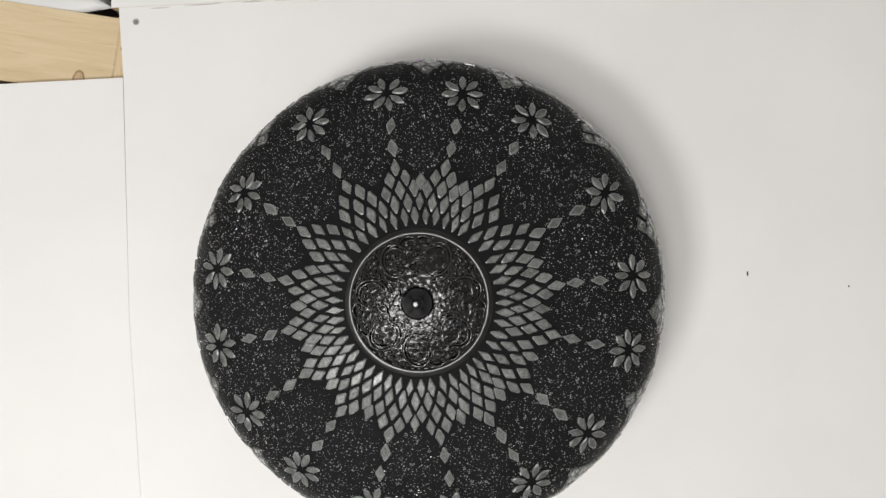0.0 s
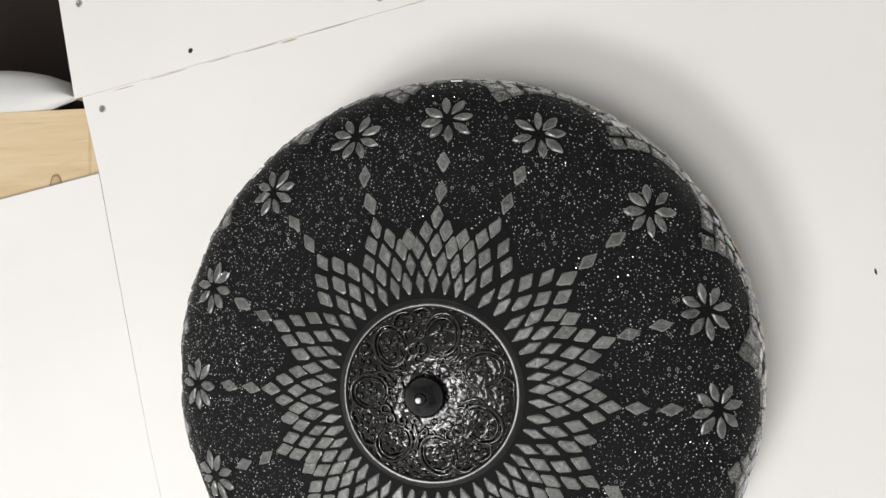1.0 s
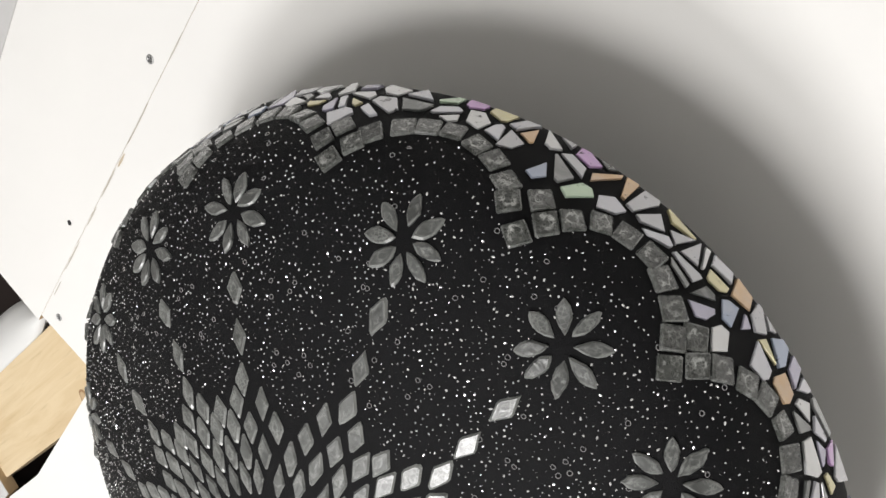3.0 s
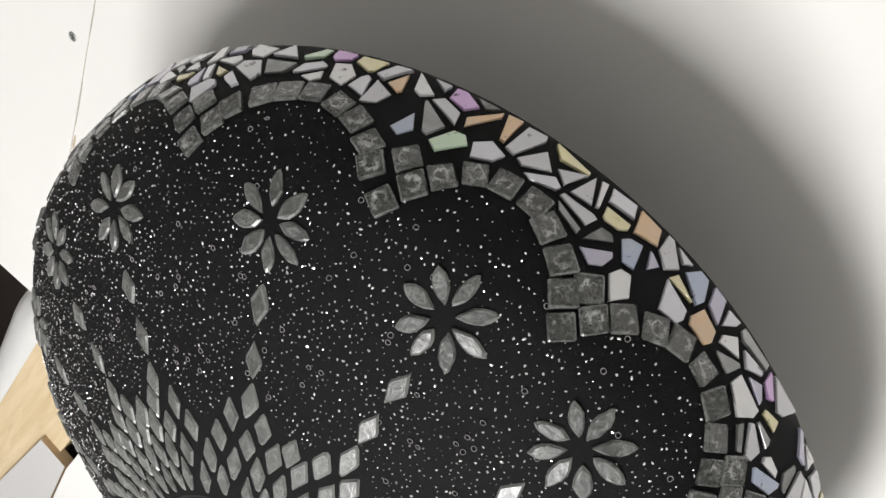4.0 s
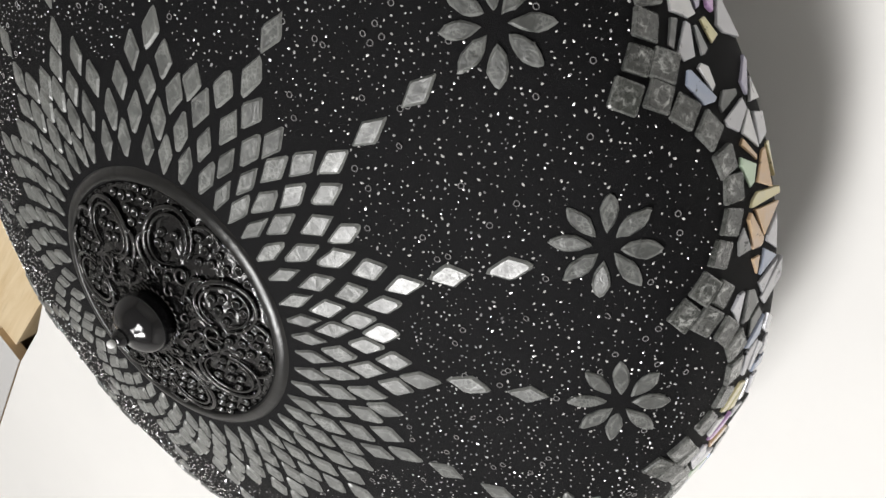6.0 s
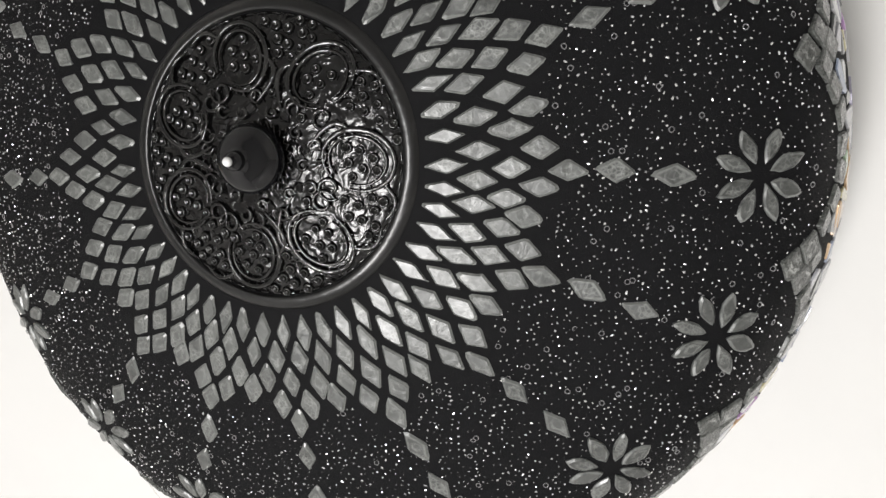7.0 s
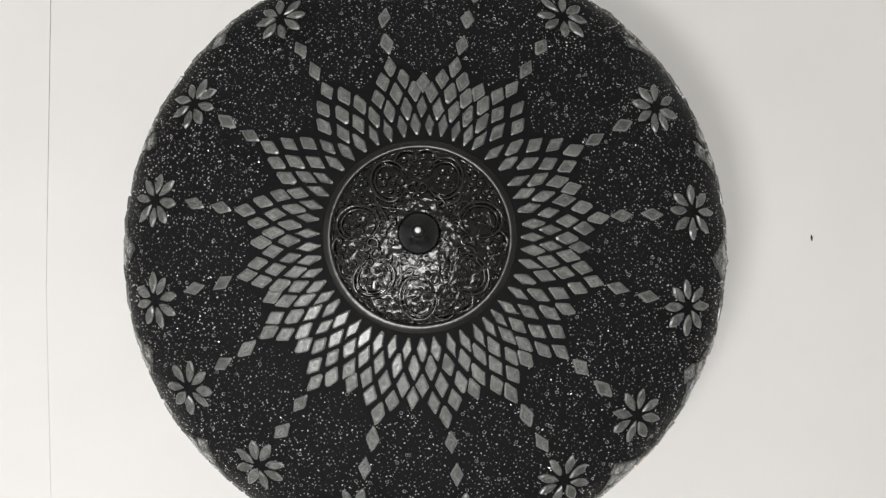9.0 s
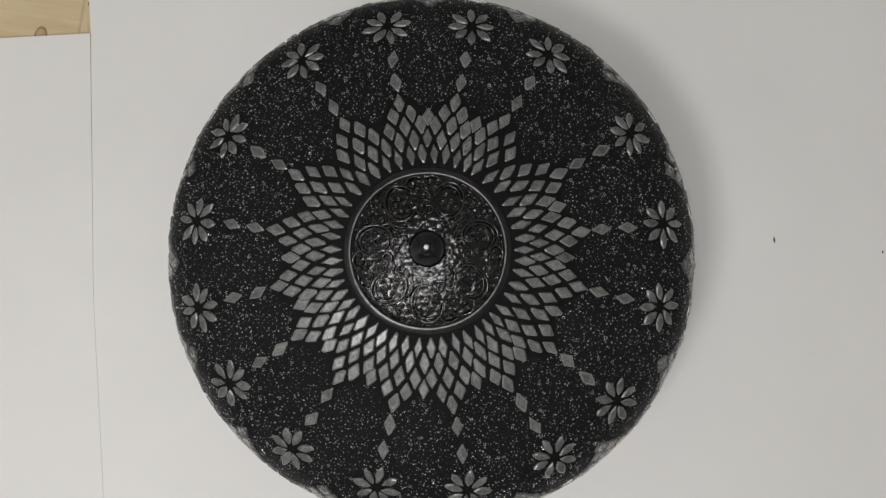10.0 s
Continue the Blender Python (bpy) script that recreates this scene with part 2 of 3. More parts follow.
def ribbon(points, radius, sides=6, closed=False):
    """A tube along points, thinning at its ends unless closed."""
    pts = [Vector(p) for p in points]
    n = len(pts)
    verts, faces = [], []
    for i, p in enumerate(pts):
        a, b = (pts[i - 1], pts[(i + 1) % n]) if closed else (pts[max(i - 1, 0)], pts[min(i + 1, n - 1)])
        t = (b - a).normalized()
        side = t.cross(Vector((0, 0, 1))).normalized()
        up = side.cross(t)
        k = 1.0 if closed else 0.35 + 0.65 * math.sin(math.pi * (i + 0.5) / n)
        for s in range(sides):
            w = 2 * math.pi * s / sides
            verts.append(p + radius * k * (math.cos(w) * side + math.sin(w) * up))
    for i in range(n if closed else n - 1):
        for s in range(sides):
            q, j = (s + 1) % sides, (i + 1) % n
            faces.append((i * sides + s, i * sides + q, j * sides + q, j * sides + s))
    return verts, faces


def slab(name, corners, thick, mat, top=TOP, edge=None, bevel=0.0012):
    """A board from its corners seen from above, anticlockwise, with its upper face at top."""
    v, f = prism(corners, top - thick, top, bevel)
    me = mesh_of(name, v, f, mat)
    if edge:
        me.materials.append(edge)
        n = len(corners)
        for p in me.polygons:
            if p.index and (p.index - 1) % 2 == 0:
                p.material_index = 1
    return new(name, me)


# ---- room: unseen and plain, kept small and pale so bounce light softens shadows ----
R = 1.6
floor = new("floor", mesh_of("floor", *box(-R, -R, -0.1, R, R, 0.0), M_FLOOR))
tagged(floor, "unseen plain grey floor closing the room", "floor", kind="structure")
ceiling = new("ceiling", mesh_of("ceiling", *box(-R, -R, 2.5, R, R, 2.6), M_CEIL))
tagged(ceiling, "unseen plain white ceiling of the room, throws bounce light", "ceiling", kind="structure")
for side, dims in (("east", (R, -R, 0, R + 0.1, R, 2.5)), ("west", (-R - 0.1, -R, 0, -R, R, 2.5)),
                   ("north", (-R - 0.1, R, 0, R + 0.1, R + 0.1, 2.5)), ("south", (-R - 0.1, -R - 0.1, 0, R + 0.1, -R, 2.5))):
    tagged(new("wall_" + side, mesh_of("wall_" + side, *box(*dims), M_WALL)), "unseen plain white plastered wall, close in for bounce light", "wall", kind="structure")

def pendant_light(place_of, wide):
    light = tagged(new("pendant_light"), "square white pendant work light over the bench", "pendant light", "work lights")
    light.location = place_of
    h, g = wide / 2 + 0.04, wide / 2 + 0.012
    fr = joined([box(-h, -h, 0.0, h, -g, 0.04), box(-h, g, 0.0, h, h, 0.04), box(-h, -g, 0.0, -g, g, 0.04), box(g, -g, 0.0, h, g, 0.04)])
    part("frame", mesh_of("frame", *fr, M_CEIL), light)
    part("diffuser", mesh_of("diffuser", *box(-g, -g, 0.004, g, g, 0.012), M_CEIL), light)
    part("rod", mesh_of("rod", *lathe([(0.006, 0.012), (0.006, 0.1)], 12), M_CEIL), light)


for place_of, wide, _ in PANELS:
    pendant_light(place_of, wide)

# ---- bench: loose boards screwed onto an added box that darkens their gap ----
bench = tagged(new("bench_gap_box"), "near-black closed box added under the white boards to darken the gap", "workbench")
bench.location = (0, 0, 0)
part("back_panel", mesh_of("back_panel", *box(-1.2, 0.86, 0.0, 1.0, 0.9, 0.7), M_GAP_SHADE), bench)
part("front_panel", mesh_of("front_panel", *box(-1.2, -0.7, 0.0, 1.0, -0.66, 0.7), M_GAP_SHADE), bench)
part("side_panel", mesh_of("side_panel", *box(-1.2, -0.66, 0.0, -1.16, 0.86, 0.7), M_GAP_SHADE), bench)
part("side_panel", mesh_of("side_panel", *box(0.96, -0.66, 0.0, 1.0, 0.86, 0.7), M_GAP_SHADE), bench)
part("shelf", mesh_of("shelf", *box(-1.16, -0.66, 0.42, 0.96, 0.86, 0.44), M_GAP_SHADE), bench)
part("rail", mesh_of("rail", *box(-1.2, -0.7, 0.70, 1.0, -0.62, 0.7365), M_GAP_SHADE), bench)
part("rail", mesh_of("rail", *box(-1.2, 0.82, 0.70, 1.0, 0.9, 0.7365), M_GAP_SHADE), bench)
part("rail", mesh_of("rail", *box(0.92, -0.62, 0.70, 1.0, 0.82, 0.7365), M_GAP_SHADE), bench)
part("rail", mesh_of("rail", *box(-1.2, -0.62, 0.70, -1.12, 0.82, 0.7365), M_GAP_SHADE), bench)

BT = 0.0125
main = slab("bench_top_board", [(-0.3145, -0.7), (1.0, -0.7), (1.0, 0.25765), (0.03, 0.29395), (-0.290, 0.30835), (-0.2908, 0.2392), (-0.3039, 0.0)], BT, M_BOARD, edge=M_EDGE, bevel=0.0004)
tagged(main, "large white painted board of the bench top, screwed down", "board", "bench boards")
left = slab("bench_top_board", [(-1.2, -0.7), (-0.3146, -0.7), (-0.3040, 0.0), (-0.2912, 0.2388), (-0.471, 0.2462), (-0.540, 0.262), (-1.2, 0.345)], BT, M_BOARD, edge=M_EDGE, bevel=0.0004)
tagged(left, "white painted board with a brown cut edge beside the gap", "board", "bench boards")
upper = slab("bench_top_board", [(-0.2975, 0.3087), (0.03, 0.2940), (1.0, 0.25775), (1.0, 0.417), (-0.2885, 0.421)], BT, M_BOARD, TOP + 0.0004, edge=M_EDGE, bevel=0.0005)
tagged(upper, "narrow white board with a rough torn edge and screws", "board", "bench boards")
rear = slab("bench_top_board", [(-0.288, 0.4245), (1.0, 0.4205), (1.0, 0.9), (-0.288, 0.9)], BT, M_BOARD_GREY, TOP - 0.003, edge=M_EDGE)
tagged(rear, "greyish white board at the back of the bench", "board", "bench boards")
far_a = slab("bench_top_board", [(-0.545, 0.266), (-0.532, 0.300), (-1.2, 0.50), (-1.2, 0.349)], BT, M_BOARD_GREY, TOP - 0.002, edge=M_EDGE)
tagged(far_a, "greyish white board with a brown edge under the timber", "board", "bench boards")

# two pine pieces below the board level
def timber_piece(name, label, length, width, thick, m, knot=None, holes=()):
    ob = tagged(new(name), label, "timber")
    ob.matrix_world = m
    v, f = prism([(0, 0), (length, 0), (length, width), (0, width)], -thick, 0.0, 0.002)
    body = part("timber_body", mesh_of("timber_body", v, f, M_TIMBER), ob)
    if knot:
        for name, size, low, mat, label in (("knot_ring", 1.0, 0.0005, M_KNOT, "dark brown knot ring"), ("knot", 0.74, 0.0009, M_KNOT_CORE, "round tan knot")):
            loop = [(knot[0] + 0.0064 * size * math.cos(a) * (1 + 0.1 * math.sin(3 * a)), knot[1] + 0.0086 * size * math.sin(a)) for a in np.linspace(0, 2 * math.pi, 18)[:-1]]
            part(name, mesh_of(name, *prism(loop, -0.003, low, 0.0003), mat), ob, label=label)
    for hx, hy in holes:
        loop = [(hx + 0.0022 * math.cos(a), hy + 0.0034 * math.sin(a)) for a in np.linspace(0, 2 * math.pi, 11)[:-1]]
        part("nail_hole", mesh_of("nail_hole", *prism(loop, -0.003, 0.0004, 0.0002), M_PIT), ob, label="dark nail hole")
    return ob


ang = math.atan2(0.2425, -0.970)
timber_piece("timber_batten", "pale pine batten with a brown knot in the bench gap", 0.95, 0.080, 0.027,
             Matrix.Translation((-0.2905, 0.2998, TOP - 0.0095)) @ Matrix.Rotation(ang, 4, "Z"), (0.0345, 0.0660))
timber_piece("timber_strip", "narrow pine strip under the board edge", 0.075, 0.03, 0.02,
             Matrix.Translation((-0.3080, 0.302, TOP - 0.0110)) @ Matrix.Rotation(math.radians(-90), 4, "Z"), holes=((0.032, 0.0158),))

# bent white sheet behind the batten
rows = []
for i in range(15):
    s = i / 14
    x = -0.301 - 0.26 * s
    base = 0.302 + 0.25 * (-0.285 - x) - 0.014 + 0.022 * max(0.0, 1 - s / 0.25)
    crest = 0.310 + 0.045 * math.sqrt(max(0, 1 - (1 - min(1, s * 2.2)) ** 2)) + 0.05 * s
    rows.append([(x, base + (crest - base) * k / 6, TOP - 0.014 + 0.006 * math.sin(math.pi * k / 6) - 0.02 * (k / 6) ** 2) for k in range(7)])
v = [p for row in rows for p in row] + [(x, y, z - 0.003) for row in rows for x, y, z in row]
n = 15 * 7
f = []
for i in range(14):
    for k in range(6):
        a, b, c, d = i * 7 + k, i * 7 + k + 1, (i + 1) * 7 + k + 1, (i + 1) * 7 + k
        f += [(a, b, c, d), (n + d, n + c, n + b, n + a)]
    f += [(i * 7, (i + 1) * 7, n + (i + 1) * 7, n + i * 7), ((i + 1) * 7 + 6, i * 7 + 6, n + i * 7 + 6, n + (i + 1) * 7 + 6)]
f += [(k + 1, k, n + k, n + k + 1) for k in range(6)]
tagged(new("foam_sheet", mesh_of("foam_sheet", v, f, M_SHEET, True)), "bent white foam sheet behind the pine batten", "sheet")


# ---- mosaic lampshade ----
PROFILE = [(0.0, 0.1850), (0.030, 0.1850), (0.050, 0.1845), (0.062, 0.1830), (0.075, 0.1802), (0.090, 0.1765), (0.105, 0.1723), (0.122, 0.1665),
           (0.142, 0.1600), (0.158, 0.1537), (0.172, 0.1468), (0.184, 0.1390), (0.1905, 0.1322), (0.1950, 0.1250), (0.1984, 0.1170), (0.2010, 0.1085), (0.2032, 0.0990),
           (0.2049, 0.0910), (0.2054, 0.0840), (0.2028, 0.0765), (0.1980, 0.0740), (0.1800, 0.0730), (0.1420, 0.0700), (0.1340, 0.0650), (0.1320, 0.0500), (0.1320, 0.0010)]


def smooth_profile():
    p = np.array(PROFILE)
    t = np.r_[0, np.cumsum(np.hypot(*np.diff(p, axis=0).T))]
    s = np.linspace(0, t[-1], 400)
    out = np.c_[np.interp(s, t, p[:, 0]), np.interp(s, t, p[:, 1])]
    for _ in range(14):
        out[1:-1] = 0.25 * out[:-2] + 0.5 * out[1:-1] + 0.25 * out[2:]
    u = np.r_[0, np.cumsum(np.hypot(*np.diff(out, axis=0).T))]
    return u, out


PU, PP = smooth_profile()
UMAX = PU[-1]
U_RIM = float(PU[int(np.argmax(PP[:, 1] < 0.0830))])


def u_at(r):
    k = int(np.argmax(PP[:, 0]))
    return float(np.interp(r, PP[:k, 0], PU[:k]))


def lean(r):
    """The lower body sits a little off the crown's axis."""
    k = min(1.0, max(0.0, (r - 0.174) / 0.024))
    k = k * k * (3 - 2 * k)
    return Vector((0.0006 * k, 0.0022 * k, 0.0))


def surf(u, a, turn=0.0):
    """A frame on the shade: x across, y outwards along the slope, z the normal."""
    r, h = np.interp(u, PU, PP[:, 0]), np.interp(u, PU, PP[:, 1])
    r2, h2 = np.interp(min(u + 0.002, UMAX), PU, PP[:, 0]), np.interp(min(u + 0.002, UMAX), PU, PP[:, 1])
    r1, h1 = np.interp(u - 0.002, PU, PP[:, 0]), np.interp(u - 0.002, PU, PP[:, 1])
    dr, dh = r2 - r1, h2 - h1
    d = math.hypot(dr, dh)
    dr, dh = dr / d, dh / d
    ca, sa = math.cos(a), math.sin(a)
    y = Vector((dr * ca, dr * sa, dh))
    z = Vector((-dh * ca, -dh * sa, dr))
    x = y.cross(z)
    m = Matrix((x, y, z)).transposed().to_4x4()
    m.translation = Vector((r * ca, r * sa, h)) + lean(r)
    return m @ Matrix.Rotation(turn, 4, "Z")


shade = tagged(new("mosaic_lampshade"), "black mosaic dome lampshade with grey glass flowers on white boards", "lampshade")
shade.location = (-0.0015, 0.001, TOP)
rnd = random.Random(5)
body = [(r, h) for r, h in PP[::4]]
shell_v, shell_f = lathe(body, 128)
shell_v = [Vector(p) + lean(math.hypot(p[0], p[1])) for p in shell_v]
part("shell", mesh_of("shell", shell_v, shell_f, M_GROUT, True), shade, label="black grouted dome shell")

FLOWERS = [math.radians(d) for d in (95.2, 74.1, 53.8, 25.5, 2.0, -18.3, -43.5, -63.7, -86.0, -108.0, -130.3, -152.2, -172.0, -193.4, -215.8, -242.1)]


def between(i, f):
    """An angle f of the way from flower i to the next."""
    a, b = FLOWERS[i % 16], FLOWERS[(i + 1) % 16]
    return a + f * (((b - a + math.pi) % (2 * math.pi)) - math.pi)


def jitter(poly, amount):
    return [(x + rnd.uniform(-amount, amount), y + rnd.uniform(-amount, amount)) for x, y in poly]


def rhomb_mesh(name, w, l, mat, blunt=0.16, thick=0.0009):
    p = [(0, -l / 2), (w / 2 * blunt, -l / 2 * (1 - blunt * 0.5)), (w / 2, -l * 0.04), (w / 2 * 0.96, l * 0.06), (w / 2 * blunt, l / 2 * (1 - blunt * 0.4)), (0, l / 2),
         (-w / 2 * blunt, l / 2 * (1 - blunt * 0.5)), (-w / 2, l * 0.05), (-w / 2 * 0.96, -l * 0.05), (-w / 2 * blunt, -l / 2 * (1 - blunt * 0.4))]
    return mesh_of(name, *prism(jitter(p, 0.00035), -0.0012, thick, 0.0011), mat)


def petal_mesh(w, l, full):
    """A leaf: pointed at its inner end, rounder outside."""
    s = [0.0, 0.10, 0.26, 0.44, 0.62, 0.80, 0.93, 1.0]
    side = [(w / 2 * math.sin(math.pi * k ** full) ** 0.75, (k - 0.5) * l) for k in s[1:-1]]
    p = [(0, -l / 2)] + side + [(0, l / 2)] + [(-x, y) for x, y in side[::-1]]
    return mesh_of("petal_tile", *prism(jitter(p, 0.00022), -0.0012, 0.0012, 0.0010), M_PETAL)


def lay(name, meshes, u, a, turn=0.0, tilt=1.6, drift=0.0004):
    tip = Matrix.Rotation(math.radians(rnd.gauss(0, tilt)), 4, "X") @ Matrix.Rotation(math.radians(rnd.gauss(0, tilt)), 4, "Y")
    m = surf(u + rnd.gauss(0, drift), a + rnd.gauss(0, drift) / 0.1, turn + rnd.gauss(0, 0.05)) @ tip
    return part(name, rnd.choice(meshes), shade, m)


ROWS = [(0.0672, 0.0060, 0.0152), (0.0778, 0.0070, 0.0152), (0.0885, 0.0076, 0.0150), (0.0985, 0.0078, 0.0145), (0.1075, 0.0078, 0.0150)]
TAKEN = []
for k, (r, w, l) in enumerate(ROWS):
    meshes = [rhomb_mesh("rhomb_tile", w * rnd.uniform(0.92, 1.06), l * rnd.uniform(0.93, 1.05), M_RHOMB, rnd.uniform(0.1, 0.35)) for _ in range(7)]
    for i in range(16):
        for c in range(3):
            if k == 4 and c:
                continue
            f = (c + 0.5 * (k % 2)) / 3
            dip = 0.0
            if k == 3 and c == 1:
                if rnd.random() < 0.3:
                    continue
                dip = 0.003
            lay("rhomb_tile", meshes, u_at(r - dip), between(i, f))
chain = [rhomb_mesh("chain_tile", 0.0078 * rnd.uniform(0.88, 1.08), 0.0150 * rnd.uniform(0.92, 1.05), M_PETAL, rnd.uniform(0.1, 0.3)) for _ in range(6)]
for i in range(16):
    for r in (0.1235, 0.1428):
        lay("chain_tile", chain, u_at(r), FLOWERS[i], rnd.gauss(0, 0.1))
        TAKEN.append((u_at(r), FLOWERS[i], 0.007))
petals = [petal_mesh(0.0062 * rnd.uniform(0.86, 1.1), 0.0134 * rnd.uniform(0.92, 1.08), rnd.uniform(0.85, 1.3)) for _ in range(14)]
for i in range(16):
    uf, twist = u_at(0.1712), rnd.uniform(0, 0.8)
    TAKEN.append((uf, FLOWERS[i], 0.0165))
    for k in range(8):
        w = twist + k * math.pi / 4 + rnd.gauss(0, 0.05)
        d = 0.0108 + rnd.gauss(0, 0.0003)
        du, da = d * math.cos(w), d * math.sin(w) / (0.1712 + d * math.cos(w) * 0.75)
        lay("petal_tile", petals, uf + du, FLOWERS[i] + da, w, 2.5, 0.0002)

# scalloped borders of square tiles
def square_mesh(s):
    h, c = s / 2, s / 2 * 0.88
    p = [(-h, -c), (-c, -h), (c, -h), (h, -c), (h, c), (c, h), (-c, h), (-h, c)]
    kx, ky = rnd.uniform(-0.08, 0.08), rnd.uniform(-0.08, 0.08)
    p = [(x + kx * y, y + ky * x) for x, y in p]
    return mesh_of("square_tile", *prism(jitter(p, 0.00012), -0.0012, 0.0013, 0.0008), M_SQUARE)


squares = [square_mesh(0.0094 * rnd.uniform(0.92, 1.07)) for _ in range(16)]
U_TOP, U_LOW = u_at(0.2006), u_at(0.1886)
R_ARCH = 0.195


def arch_half(i):
    """The middle angle and half the width of the scallop over flower i, between its two feet."""
    foot_a, foot_b = between(i - 1, 0.5), between(i, 0.5)
    half = 0.5 * ((foot_a - foot_b) % (2 * math.pi))
    return foot_b + half, half


def arch_u(f):
    """Height of the scallop along the slope; f: -1 and 1 at its feet, 0 over the flower."""
    return U_TOP - (U_TOP - U_LOW) * f * f


SITES = []
for i in range(16):
    # two tiles set cornerwise where neighbouring scallops meet, one inside the other
    foot = between(i, 0.5)
    for du in (0.0, 0.0158):
        lay("square_tile", squares, U_LOW + du, foot, math.pi / 4, 3.0)
        SITES.append((foot, U_LOW + du, 0.006))
for i in range(16):
    mid, half = arch_half(i)
    fs = np.linspace(-1, 1, 500)
    xy = np.c_[fs * half * R_ARCH, [arch_u(f) for f in fs]]
    run = np.r_[0, np.cumsum(np.hypot(*np.diff(xy, axis=0).T))]
    count = round(run[-1] / 0.0113)
    for k in range(1, count):
        here = run[-1] * k / count
        x, u = (float(np.interp(here, run, xy[:, c])) for c in (0, 1))
        x0, u0 = (float(np.interp(here - 0.001, run, xy[:, c])) for c in (0, 1))
        x1, u1 = (float(np.interp(here + 0.001, run, xy[:, c])) for c in (0, 1))
        lay("square_tile", squares, u, mid + x / R_ARCH, -math.atan2(u1 - u0, x1 - x0), 3.0)
        SITES.append((mid + x / R_ARCH, u, 0.0062))


def border_u(a):
    """Slope distance of the scalloped border at an angle."""
    for i in range(16):
        mid, half = arch_half(i)
        d = (a - mid + math.pi) % (2 * math.pi) - math.pi
        if abs(d) <= half:
            return arch_u(d / half)
    return U_LOW


# broken pearl shards between the borders and the rim
def clip(poly, p, q):
    """The part of a convex polygon on p's side of the bisector of p and q."""
    nx, ny = q[0] - p[0], q[1] - p[1]
    c = nx * (p[0] + q[0]) / 2 + ny * (p[1] + q[1]) / 2
    return cut(poly, nx, ny, c)


def cut(poly, nx, ny, c):
    out = []
    for k, a in enumerate(poly):
        b = poly[(k + 1) % len(poly)]
        da, db = nx * a[0] + ny * a[1] - c, nx * b[0] + ny * b[1] - c
        if da <= 0:
            out.append(a)
        if da * db < 0:
            t = da / (da - db)
            out.append((a[0] + t * (b[0] - a[0]), a[1] + t * (b[1] - a[1])))
    return out


def shrink(poly, d):
    n = len(poly)
    for k in range(n):
        (ax, ay), (bx, by) = poly_src[k], poly_src[(k + 1) % n]
        nx, ny = by - ay, ax - bx
        ln = math.hypot(nx, ny)
        if ln > 1e-7:
            nx, ny = nx / ln, ny / ln
            poly = cut(poly, nx, ny, nx * ax + ny * ay - d)
            if len(poly) < 3:
                return []
    return poly


def area(poly):
    return 0.5 * sum(a[0] * b[1] - b[0] * a[1] for a, b in zip(poly, poly[1:] + poly[:1]))


RIM = 0.208
WIDE = 2 * math.pi * RIM
sites = [((a % (2 * math.pi)) * RIM, u) for a, u, _ in SITES]
blocked = len(sites)
for _ in range(14000):
    x, u = rnd.uniform(0, WIDE), rnd.uniform(U_LOW + 0.006, U_RIM - 0.003)
    if u < border_u(x / RIM) + 0.0085:
        continue
    gap = rnd.uniform(0.0095, 0.0142)
    if all(min(abs(x - s), WIDE - abs(x - s)) ** 2 + (u - t) ** 2 > (gap if k >= blocked else 0.0098) ** 2 for k, (s, t) in enumerate(sites)):
        sites.append((x, u))
shards = []
for k in range(blocked, len(sites)):
    x, u = sites[k]
    poly = [(x - 0.02, max(u - 0.02, U_LOW)), (x + 0.02, max(u - 0.02, U_LOW)), (x + 0.02, min(u + 0.02, U_RIM)), (x - 0.02, min(u + 0.02, U_RIM))]
    for j, (s, t) in enumerate(sites):
        if j != k:
            d = (s - x + WIDE / 2) % WIDE - WIDE / 2
            if d * d + (t - u) ** 2 < 0.0016:
                poly = clip(poly, (x, u), (x + d, t))
    if len(poly) < 3:
        continue
    cx, cy = x + rnd.uniform(-0.002, 0.002), u + rnd.uniform(-0.002, 0.002)
    w = rnd.uniform(0, math.pi)
    nx, ny = math.cos(w), math.sin(w)
    c = nx * cx + ny * cy
    for piece in ((cut(poly, nx, ny, c), cut(poly, -nx, -ny, -c)) if area(poly) > 1.5e-4 else (poly,)):
        poly_src = piece
        piece = shrink(piece, rnd.uniform(0.0006, 0.0017))
        if len(piece) >= 3 and area(piece) > 1.5e-5 and rnd.random() > 0.04:
            mx, my = np.mean(piece, axis=0)
            w, squash, spin = rnd.uniform(0, math.pi), rnd.uniform(0.78, 1.0), rnd.gauss(0, 0.08)
            bent = []
            for px, py in piece:
                dx, dy = px - mx, py - my
                along, across = dx * math.cos(w) + dy * math.sin(w), (dy * math.cos(w) - dx * math.sin(w)) * squash
                along, across = along + rnd.uniform(-0.0005, 0.0005), across + rnd.uniform(-0.0005, 0.0005)
                bent.append((mx + along * math.cos(w + spin) - across * math.sin(w + spin), min(my + along * math.sin(w + spin) + across * math.cos(w + spin), U_RIM)))
            shards.append(bent)


def shard_shape(piece):
    mx, mu = np.mean(piece, axis=0)
    r = float(np.interp(mu, PU, PP[:, 0]))
    flat = [((x - mx) * r / RIM * -1, y - mu) for x, y in piece][::-1]
    tip = Matrix.Rotation(math.radians(rnd.gauss(0, 1.5)), 4, "X") @ Matrix.Rotation(math.radians(rnd.gauss(0, 2.0)), 4, "Y")
    return prism(flat, -0.0022, 0.0009, 0.0004), surf(mu, mx / RIM) @ tip


